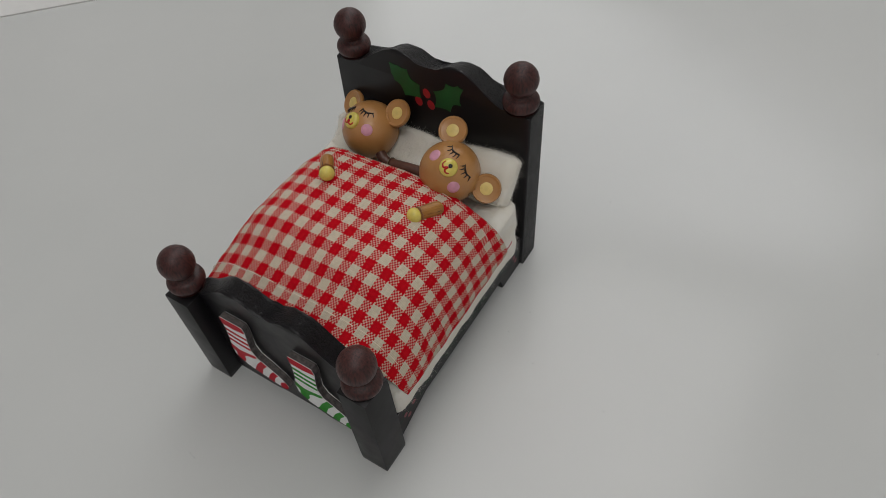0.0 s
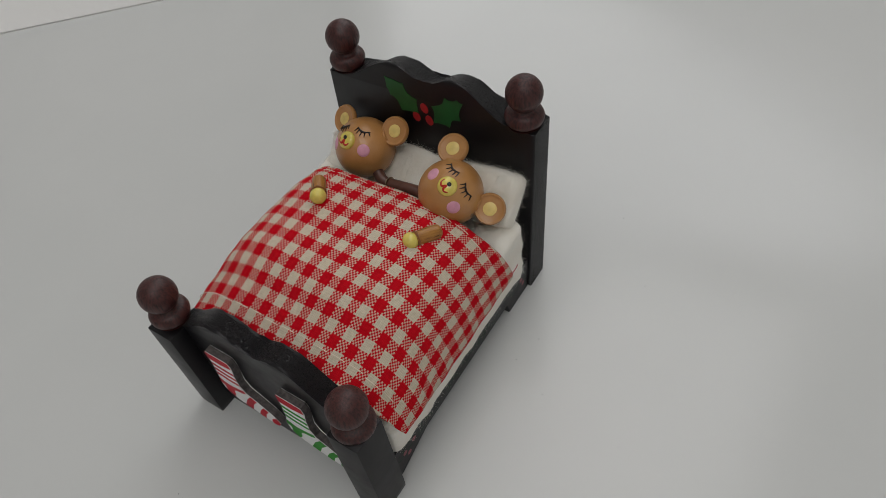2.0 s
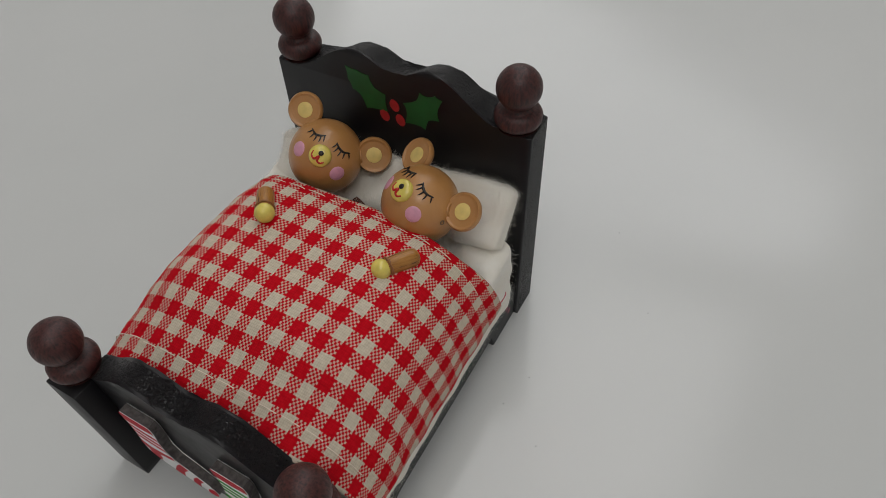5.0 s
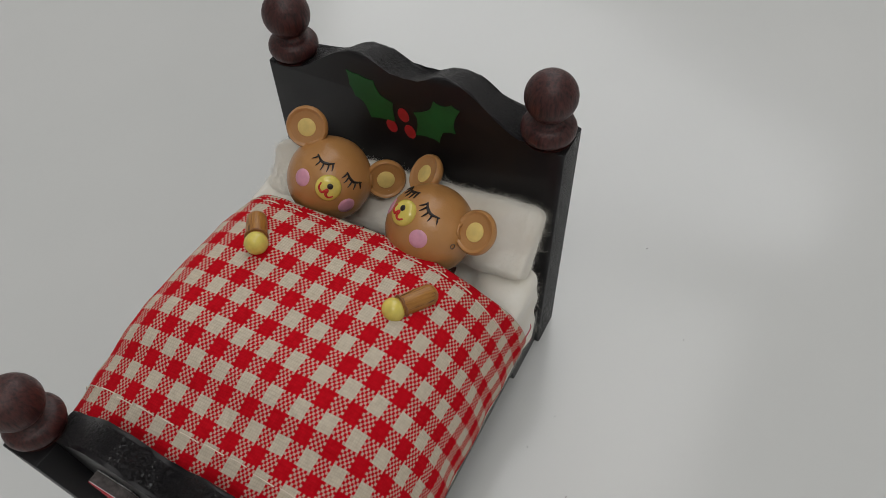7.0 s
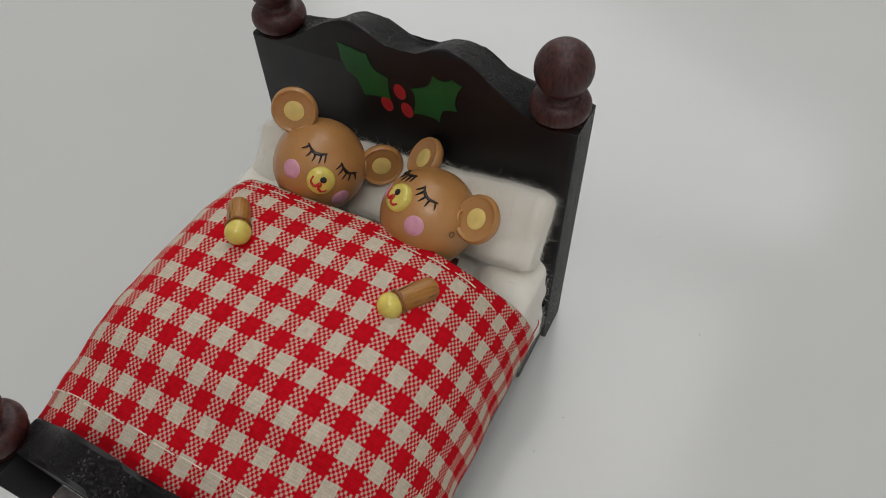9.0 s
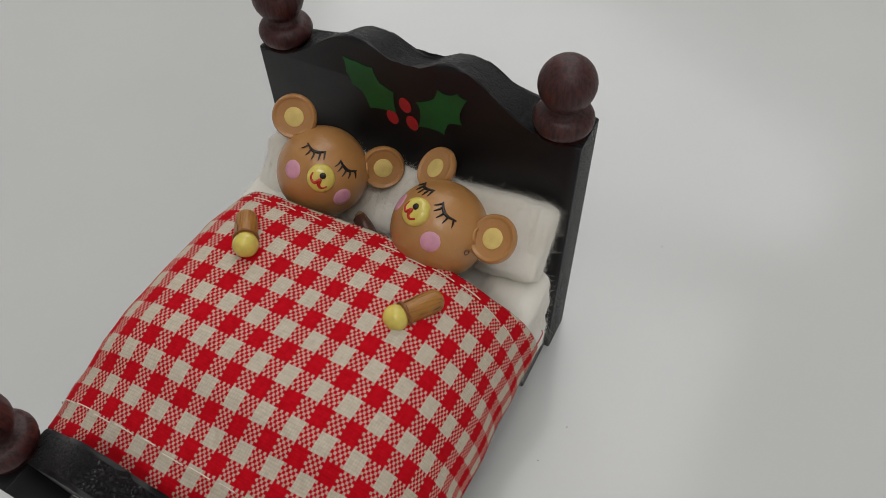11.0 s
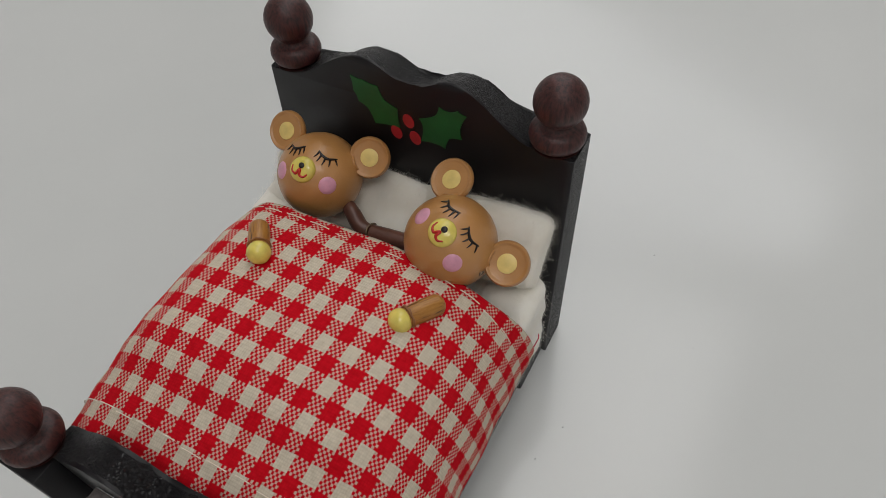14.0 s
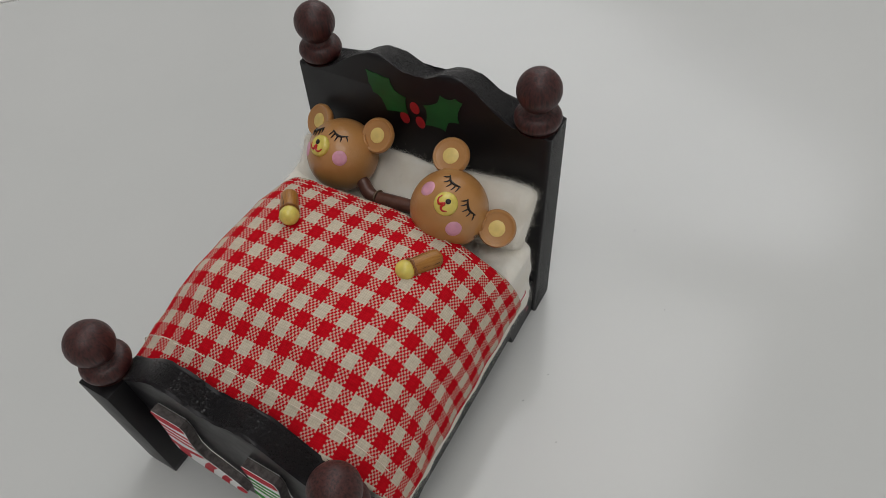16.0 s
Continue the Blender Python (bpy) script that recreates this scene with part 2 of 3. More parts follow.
def lathe(profile, segs=32, axis_end=True):
    """Turns (radius, height) pairs round z."""
    bm = bmesh.new()
    rings = []
    for r, z in profile:
        if r < 1e-7:
            rings.append([bm.verts.new((0, 0, z))])
        else:
            rings.append([bm.verts.new((r * math.cos(2 * math.pi * k / segs), r * math.sin(2 * math.pi * k / segs), z)) for k in range(segs)])
    for a, b in zip(rings, rings[1:]):
        for k in range(segs):
            k2 = (k + 1) % segs
            quad = [a[k % len(a)], a[k2 % len(a)], b[k2 % len(b)], b[k % len(b)]]
            uniq = list(dict.fromkeys(quad))
            if len(uniq) > 2:
                bm.faces.new(uniq)
    return bm


def slab(outline, y0, y1, bevel=0.0, segs=2, edge_index=None):
    """A board: an outline in x and z, from y0 to y1 (the front). Side faces may take another material."""
    bm = bmesh.new()
    front = [bm.verts.new((x, y1, z)) for x, z in outline]
    back = [bm.verts.new((x, y0, z)) for x, z in outline]
    n = len(outline)
    f1, f2 = bm.faces.new(front), bm.faces.new(back[::-1])
    sides = [bm.faces.new((front[i], front[(i + 1) % n], back[(i + 1) % n], back[i])) for i in range(n)]
    if edge_index is not None:
        for f in sides:
            f.material_index = edge_index
    if bevel:
        rim = [e for f in (f1, f2) for e in f.edges]
        bmesh.ops.bevel(bm, geom=rim, offset=bevel, segments=segs, profile=0.5, affect="EDGES")
    return bm


def tube(points, radii, segs=6, bm=None):
    """A round bar along points, with a radius at each."""
    bm = bm or bmesh.new()
    pts = [Vector(p) for p in points]
    if isinstance(radii, (int, float)):
        radii = [radii] * len(pts)
    up, rings = None, []
    for i, p in enumerate(pts):
        d = (pts[min(i + 1, len(pts) - 1)] - pts[max(i - 1, 0)]).normalized()
        if up is None:
            up = d.orthogonal().normalized()
        up = (up - d * up.dot(d)).normalized()
        side = d.cross(up)
        rings.append([bm.verts.new(p + (up * math.cos(2 * math.pi * k / segs) + side * math.sin(2 * math.pi * k / segs)) * radii[i]) for k in range(segs)])
    for a, b in zip(rings, rings[1:]):
        for k in range(segs):
            bm.faces.new((a[k], a[(k + 1) % segs], b[(k + 1) % segs], b[k]))
    bm.faces.new(rings[0][::-1])
    bm.faces.new(rings[-1])
    return bm


def spline(points, steps=6):
    """A smooth line through points (Catmull-Rom)."""
    p = [Vector(q) for q in points]
    p = [2 * p[0] - p[1]] + p + [2 * p[-1] - p[-2]]
    out = []
    for i in range(1, len(p) - 2):
        for k in range(steps):
            t = k / steps
            out.append(0.5 * (2 * p[i] + (p[i + 1] - p[i - 1]) * t + (2 * p[i - 1] - 5 * p[i] + 4 * p[i + 1] - p[i + 2]) * t * t
                              + (3 * p[i] - p[i - 1] - 3 * p[i + 1] + p[i + 2]) * t ** 3))
    return out + [p[-2]]


def fuzz(spots, length, radius, seed, curl=0.9, lie=0.0):
    """Loose fibres: thin curved bars that start at (place, normal) pairs."""
    rnd = random.Random(seed)
    verts, faces = [], []
    for place, normal in spots:
        d = (normal + Vector((rnd.gauss(0, 0.7), rnd.gauss(0, 0.7), rnd.gauss(0, 0.7)))).normalized()
        d = (d - normal * d.dot(normal) * lie).normalized()
        bend = Vector((rnd.gauss(0, 1), rnd.gauss(0, 1), rnd.gauss(0, 1))) * curl
        ln = length * rnd.uniform(0.4, 1.5)
        p, base = place + normal * (0.0002 * lie - 0.0001), len(verts)
        for k in range(5):
            s = d.orthogonal().normalized()
            u = d.cross(s)
            r = radius * (1 - 0.15 * k)
            verts += [p + s * r, p - s * 0.5 * r + u * 0.87 * r, p - s * 0.5 * r - u * 0.87 * r]
            p = p + d * ln / 4
            d = (d + bend * 0.45).normalized()
        for k in range(4):
            for j in range(3):
                a, b = base + 3 * k + j, base + 3 * k + (j + 1) % 3
                faces.append((a, b, b + 3, a + 3))
    me = bpy.data.meshes.new("wool_fuzz")
    me.from_pydata(verts, [], faces)
    me.materials.append(FELT)
    return me


def skin_spots(ob, count, seed, keep):
    """Places and normals scattered over a mesh, where keep(place) holds."""
    rnd = random.Random(seed)
    polys = [p for p in ob.data.polygons]
    areas = np.cumsum([p.area for p in polys])
    out, tries = [], 0
    while len(out) < count and tries < count * 20:
        tries += 1
        p = polys[int(np.searchsorted(areas, rnd.random() * areas[-1]))]
        vs = [ob.data.vertices[i].co for i in p.vertices]
        w = [rnd.random() for _ in vs]
        place = sum((v * a for v, a in zip(vs, w)), Vector()) / sum(w)
        if keep(place, p.normal):
            out.append((place.copy(), p.normal.copy()))
    return out


# ---- the room and the table ----
def room():
    half, top, low = 2.0, 2.4, -0.75
    for name, sx, sy, x, y in (("wall_north", 4.2, 0.1, 0, half + 0.05), ("wall_south", 4.2, 0.1, 0, -half - 0.05),
                               ("wall_east", 0.1, 4.0, half + 0.05, 0), ("wall_west", 0.1, 4.0, -half - 0.05, 0)):
        ob = part(name, box(sx, sy, top - low, (x, y, (top + low) / 2)), WALL)
        tagged(ob, "plain warm white plaster wall of the room", "wall", kind="structure")
    tagged(part("ceiling", box(4.2, 4.2, 0.1, (0, 0, top + 0.05)), CEILING), "plain white ceiling over the table", "ceiling", kind="structure")
    tagged(part("floor", box(4.2, 4.2, 0.1, (0, 0, low - 0.05)), FLOORING), "plain grey floor under the table", "floor", kind="structure")


SEAM = pose(-0.3308, 0.0490, 0, 0, 0, 44.5)  # a point on the table's edge, x along it


def tabletops():
    t = holder("table", "glossy white laminate table top, clean, a few specks", "table", SEAM)
    part("tabletop", box(2.2, 1.2, 0.025, (0.1, -0.6, -0.0125), 0.0006), LAMINATE, t)
    for x in (-0.9, 1.1):
        for y in (-1.1, -0.1):
            part("leg", box(0.05, 0.05, 0.725, (x, y, -0.3875), 0.002), GREY_PLASTIC, t)
    b = holder("second_table", "warm white table top pushed against the glossy table", "table", SEAM)
    part("tabletop", box(2.2, 0.55, 0.025, (0.1, 0.2766, -0.0125), 0.0006), WALL, b)
    for x in (-0.9, 1.1):
        for y in (0.06, 0.5):
            part("leg", box(0.05, 0.05, 0.725, (x, y, -0.3875), 0.002), GREY_PLASTIC, b)
    s = tagged(part("grey_pad", rounded_box(0.02, 0.012, 0.002, 0.0019, 6), GREY_PLASTIC), "small flat grey pad lying on the second table", "pad")
    s.matrix_world = SEAM @ pose(0.068, 0.022, 0.002, 0, 0, 4)


room()
tabletops()

# ---- the bed ----
BED = holder("toy_bed", "black lacquered wooden toy bed with mahogany knobs on white table", "toy bed")
LEAN = Matrix(((1, 0, 0, 0), (0, 1, 0.050, -0.0040), (0, 0, 1, 0), (0, 0, 0, 1)))  # the headboard leans back a little


def crest(shoulder, valley, peak, xp, xs, half, n=44):
    """The top edge of a board from +half to -half: two humps with a dip between them, falling to level shoulders."""
    out = []
    for k in range(n + 1):
        x = half * (1 - 2 * k / n)
        a = x if x > 0 else -x / 1.1
        if a < xp:
            z = valley + (peak - valley) * (0.5 - 0.5 * math.cos(math.pi * a / xp))
        elif a < xs:
            z = shoulder + (peak - shoulder) * (0.5 + 0.5 * math.cos(math.pi * (a - xp) / (xs - xp)))
        else:
            z = shoulder
        out.append((x, z))
    return out


def headboard():
    outline = crest(0.0788, 0.0862, 0.0903, 0.0118, 0.0348, 0.0434) + [(-0.0434, 0.0), (0.0434, 0.0)]
    outline = [(x * (1.016 if x < 0 else 1.0), z) for x, z in outline]
    bm = slab(outline, 0.0116, 0.0, 0.0007, 2, 1)
    for v in bm.verts:  # the top slopes down a little to the back
        if v.co.y > 0.004 and v.co.z > 0.0795:
            v.co.z -= 0.0044 * min(1.0, (v.co.z - 0.0795) / 0.006)
    bm.transform(LEAN)
    board = part("headboard", bm, (BLACK, BLACK_EDGE), BED, "black lacquered headboard with a scalloped top and painted holly", 40)
    return board


def flat_shape(name, pts, y, material, parent, thick=0.0002, lean=True, label="", smoothed=False):
    """A painted shape of an outline in x and z, slightly proud of a board's front."""
    bm = slab(pts, y, y - thick)
    if lean:
        bm.transform(LEAN)
    return part(name, bm, material, parent, label)


def mm(pts):
    return [(x * 0.001, z * 0.001) for x, z in pts]


def curvy(pts, steps=4):
    p = [Vector((x, 0, z)) for x, z in pts]
    q = spline(p + [p[0]], steps)[:-1]
    return [(v.x, v.z) for v in q]


def disc(cx, cz, rx, rz, tilt=0.0, n=20):
    c, s = math.cos(radians(tilt)), math.sin(radians(tilt))
    out = []
    for k in range(n):
        a = 2 * math.pi * k / n
        x, z = rx * math.cos(a), rz * math.sin(a)
        out.append((cx + c * x - s * z, cz + s * x + c * z))
    return out


def scallop(pts, sag):
    """An outline whose sides curve inwards between sharp tips."""
    out, n = [], len(pts)
    cx, cz = sum(p[0] for p in pts) / n, sum(p[1] for p in pts) / n
    for i in range(n):
        (x0, z0), (x1, z1) = pts[i], pts[(i + 1) % n]
        mx, mz = (x0 + x1) / 2, (z0 + z1) / 2
        d = math.hypot(cx - mx, cz - mz) or 1
        for k in range(4):
            t = k / 4
            b = sag * 4 * t * (1 - t)
            out.append((x0 + (x1 - x0) * t + (cx - mx) / d * b, z0 + (z1 - z0) * t + (cz - mz) / d * b))
    return out


def holly(board):
    left = mm([(-17.3, 84.3), (-16.9, 80.0), (-15.6, 76.8), (-12.7, 75.3), (-11.1, 71.2), (-3.5, 72.4), (-3.8, 78.2), (-7.6, 79.6), (-9.2, 83.4), (-13.6, 83.9)])
    right = mm([(2.4, 77.4), (3.4, 75.0), (2.7, 70.3), (6.9, 70.9), (9.7, 70.3), (10.9, 74.0), (14.5, 75.0), (14.1, 78.4), (15.8, 82.5), (13.4, 83.4), (11.1, 82.3), (8.3, 82.9), (6.9, 79.7)])
    flat_shape("holly_leaf", scallop(left, 0.0003), 0.0, LEAF, board, label="dark green painted holly leaf")
    flat_shape("holly_leaf", scallop(right, 0.0003), 0.0, LEAF, board, label="dark green painted holly leaf")
    for x, z in ((-0.8, 75.4), (-4.7, 70.6), (0.9, 70.6)):
        flat_shape("berry", disc(x * 0.001, z * 0.001, 0.0016, 0.0021, 18), 0.0, BERRY, board, label="red painted berry")


def knob():
    """A turned knob: a bulging collar, a neck and a ball."""
    prof = [(0, 0), (0.0060, 0.0)]
    for k in range(9):
        a = radians(-80 + 20 * k)
        prof.append((0.0042 + 0.0026 * math.cos(a), 0.0029 + 0.0029 * math.sin(a)))
    prof += [(0.0040, 0.0060), (0.0036, 0.0066)]
    for k in range(13):
        a = radians(-55 + 145 * k / 12)
        prof.append((0.0063 * math.cos(a), 0.0121 + 0.0063 * math.sin(a)))
    prof[-1] = (0, 0.0184)
    return lathe(prof, 40)


def bed_knobs():
    for x, y, z in ((-0.0376, 0.0046, 0.0803), (0.0372, 0.0046, 0.0792), (-0.0370, -0.1037, 0.0523), (0.0392, -0.1040, 0.0490)):
        bm = knob()
        bmesh.ops.transform(bm, matrix=pose(x, y, z, 0, 0, random.uniform(0, 360)), verts=bm.verts)
        k = part("knob", bm, MAHOGANY, BED, "turned mahogany-stained ball knob", 60)


def footboard():
    half = 0.0350
    low = [(-half, 0.0003), (-0.012, 0.0003), (-0.008, 0.0035), (0.010, 0.0035), (0.014, 0.0003), (half, 0.0003)]
    outline = crest(0.0502, 0.0578, 0.0620, 0.0122, 0.0325, half) + low
    bm = slab(outline, -0.0968, -0.1045, 0.0009, 3, 1)
    board = part("footboard", bm, (BLACK, BLACK_EDGE), BED, "black lacquered footboard with a scalloped top", 40)
    for x, wide in ((-0.0375, 0.0112), (0.0395, 0.0114)):
        cy = -0.1048
        bm = box(wide, 0.0120, 0.0503, (x, cy, 0.02515))
        cut = bmesh.ops.bisect_plane(bm, geom=bm.verts[:] + bm.edges[:] + bm.faces[:], plane_co=(0, 0, 0.003), plane_no=(0, 0, 1))
        for v in bm.verts:
            if v.co.z < 0.001:
                v.co.x = x + (v.co.x - x) * 0.97
                v.co.y = cy + (v.co.y - cy) * 0.99
        bmesh.ops.bevel(bm, geom=[e for e in bm.edges if len(e.link_faces) == 2 and e.calc_face_angle(0) > 0.1], offset=0.00035, segments=2, profile=0.5, affect="EDGES")
        part("post", bm, BLACK, BED, "square black post", 40)
    return board


def rails():
    for s in (-1, 1):
        side = [(-0.0990, 0.0168), (-0.0990, 0.0), (-0.0955, 0.0), (-0.0880, 0.0035), (-0.0790, 0.0072), (-0.0205, 0.0072), (-0.0195, 0.0), (-0.0030, 0.0), (-0.0030, 0.0168)]
        bm = bmesh.new()
        a = [bm.verts.new((s * 0.0420, y, z)) for y, z in side]
        b = [bm.verts.new((s * 0.0385, y, z)) for y, z in side]
        n = len(side)
        bm.faces.new(a), bm.faces.new(b[::-1])
        for i in range(n):
            bm.faces.new((a[i], a[(i + 1) % n], b[(i + 1) % n], b[i]))
        bmesh.ops.bevel(bm, geom=bm.edges[:], offset=0.0004, segments=1, affect="EDGES")
        rail = part("side_rail", bm, BLACK, BED, "black side rail brushed with dull green", 40)
        rnd = random.Random(5 + s)
        bm = bmesh.new()
        for k in range(150):
            y, z = rnd.uniform(-0.096, -0.006), rnd.uniform(0.0088, 0.0166)
            w, hgt = rnd.uniform(0.0006, 0.002), rnd.uniform(0.0002, 0.0006)
            x = s * (0.04205 + 0.00002 * (k % 7))
            t = rnd.uniform(-0.7, 0.7)
            vs = [bm.verts.new((x, y + w * dy - hgt * dz * t, z + hgt * dz + w * dy * t)) for dy, dz in ((-1, 0), (0, -1), (1, 0), (0, 1))]
            bm.faces.new(vs)
        part("brushed_paint", bm, DULL_GREEN, rail, "dull green dabs of paint")
        for y, z in ((-0.0925, 0.0105), (-0.0905, 0.0075), (-0.0870, 0.0115), (-0.0100, 0.0105), (-0.0085, 0.0075)):
            bm = bmesh.new()
            vs = [bm.verts.new((s * 0.0423, y + 0.0011 * math.cos(a * 0.5236), z + 0.0012 * math.sin(a * 0.5236))) for a in range(12)]
            bm.faces.new(vs)
            part("painted_berry", bm, DULL_PINK, rail, "dull pink painted berry")
    bm = box(0.0765, 0.094, 0.004, (0, -0.050, 0.0130))
    part("base_board", bm, BLACK, BED, "black board under the mattress")


STOCKING = [(-5.0, 17.5), (5.2, 17.5), (5.6, 14.2), (4.6, 8.5), (3.6, 2.0), (5.0, -2.5), (9.0, -5.0), (14.5, -9.5), (16.6, -13.5), (15.0, -16.6), (11.0, -17.2), (3.0, -15.6), (-4.0, -14.0), (-8.4, -9.5), (-8.2, -4.0), (-6.2, 3.0), (-5.2, 10.0)]


def stocking(x, z, paint, words):
    """A cut-out wooden stocking: white front, painted stripes, heel and toe, red cuff, raw grey edge."""
    pts = [(x + a * 0.001, z + b * 0.001) for a, b in STOCKING]
    face = -0.1075
    s = holder("stocking_ornament", words, "ornament", group="stockings on the footboard")
    bm = slab(pts, -0.1046, face, 0.0002, 1, 1)
    part("cutout", bm, (STOCK_WHITE, RAW_EDGE), s, "white painted front with raw grey edges")
    at = lambda q: [(x + a * 0.001, z + b * 0.001) for a, b in q]
    skin, proud = face + 0.00005, 0.00013
    flat_shape("cuff", at([(-4.95, 17.4), (5.15, 17.4), (5.5, 14.3), (0.4, 13.2), (-4.95, 13.4)]), skin, STOCK_RED, s, proud + 0.00003, False, "red painted cuff")
    for q in ([(-5.0, 10.9), (4.8, 10.5), (4.6, 9.1), (-5.1, 9.4)], [(-5.3, 7.3), (4.3, 6.6), (4.1, 5.2), (-5.5, 5.8)], [(-5.9, 3.7), (3.8, 2.9), (3.6, 1.5), (-6.3, 2.1)]):
        top = ((q[0][0] + q[1][0]) / 2, (q[0][1] + q[1][1]) / 2 - 0.3)
        low = ((q[2][0] + q[3][0]) / 2, (q[2][1] + q[3][1]) / 2 - 0.3)
        flat_shape("stripe", at([q[0], top, q[1], q[2], low, q[3]]), skin, paint, s, proud, False, "painted stripe")
    flat_shape("heel", at(curvy([(-7.2, -1.4), (-4.0, -3.4), (0.5, -2.6), (4.1, -1.6), (4.6, -2.8), (2.6, -4.2), (-0.6, -5.2), (-2.6, -7.2), (-3.2, -10.0), (-4.6, -12.4), (-5.8, -11.6), (-7.2, -9.8), (-6.6, -6.6), (-7.9, -4.5)], 3)), skin, paint, s, proud, False, "painted heel")
    for q in ([(6.4, -3.5), (8.8, -5.1), (5.4, -9.8), (3.2, -15.3), (-0.2, -14.6), (2.9, -8.4)], [(11.2, -7.0), (13.0, -8.5), (10.4, -12.2), (8.8, -16.6), (6.0, -16.0), (8.2, -11.2)]):
        flat_shape("stripe", at(q), skin, paint, s, proud, False, "painted stripe")
    flat_shape("toe", at(curvy([(15.4, -11.0), (16.5, -13.5), (14.9, -16.4), (12.0, -16.9), (12.8, -13.6)], 3)), skin, paint, s, proud, False, "painted toe")


# ---- bedding ----
BLANKET_Y = (-0.105, -0.097, -0.090, -0.083, -0.077, -0.070, -0.060, -0.050, -0.042, -0.035, -0.026)
BLANKET_H = (0.0500, 0.0525, 0.0560, 0.0592, 0.0628, 0.0650, 0.0655, 0.0653, 0.0648, 0.0632, 0.0595)
BASE_Z, HALF_FAR, HALF_NEAR = 0.0300, 0.0411, 0.0456
CHECK_U = (2.289, 4.276, -0.06, 0.117, -0.091, 0.192)  # how the bands lie on the cloth, askew and stretched a little
CHECK_V = (2.938, 0.092, -3.559, 0.034, -0.0, 0.061)


def section(y, n):
    """The blanket across the bed at y: places x, z at even steps, and the way from the middle. The far side is the squarer one."""
    top = float(np.interp(y, BLANKET_Y, BLANKET_H))
    ang = np.linspace(-0.5, 0.5, 801) * math.pi
    pw = np.where(ang < 0, 5.0, 3.9)
    half = np.where(ang < 0, HALF_FAR, HALF_NEAR)
    xe, ze = half * np.sign(ang) * np.minimum(1, abs(np.sin(ang))) ** (2 / pw), BASE_Z + (top - BASE_Z) * np.cos(ang)
    xm = np.linspace(-0.97, 0.97, 801)
    zm = BASE_Z + (top - BASE_Z) * np.sqrt(1 - abs(xm) ** np.where(xm < 0, 5.0, 3.9))
    lo, hi = xe < -0.97 * HALF_FAR, xe > 0.97 * HALF_NEAR
    x, z = np.concatenate((xe[lo], xm * np.where(xm < 0, HALF_FAR, HALF_NEAR), xe[hi])), np.concatenate((ze[lo], zm, ze[hi]))
    way = np.concatenate(([0], np.cumsum(np.hypot(np.diff(x), np.diff(z)))))
    steps = np.linspace(0, way[-1], n + 1)
    return np.interp(steps, way, x), np.interp(steps, way, z), steps - np.interp(0, x, way)


def folded(x, y, z):
    """Small lumps and creases of the cloth."""
    f = noise.noise(Vector((x * 42, y * 36, 0.3))) * 0.0007 + noise.noise(Vector((x * 130, y * 120, 1.7))) * 0.00028
    f += 0.00035 * math.sin(y * 420 + 3 * noise.noise(Vector((x * 60, y * 60, 5)))) * min(1.0, max(0.0, (abs(x) - 0.036) / 0.006))
    out = Vector((x * abs(x) * 400, 0, 1)).normalized()
    if x < -0.0392 and y < -0.052:  # a hem folded back along the far edge
        f -= 0.0006 * min(1.0, (-0.0392 - x) / 0.0004)
    flare = min(1.0, max(0.0, (-0.064 - y) / 0.022)) * min(1.0, max(0.0, (-x - 0.028) / 0.012))
    return Vector((x - 0.0030 * flare, y, z)) + out * f


def band_count(a, b):
    """How many bands of the weave lie between the cloth's middle and a place on it, both ways."""
    return [sum(c * k for c, k in zip(cs, (1, a, b, a * a, a * b, b * b))) for cs in (CHECK_U, CHECK_V)]


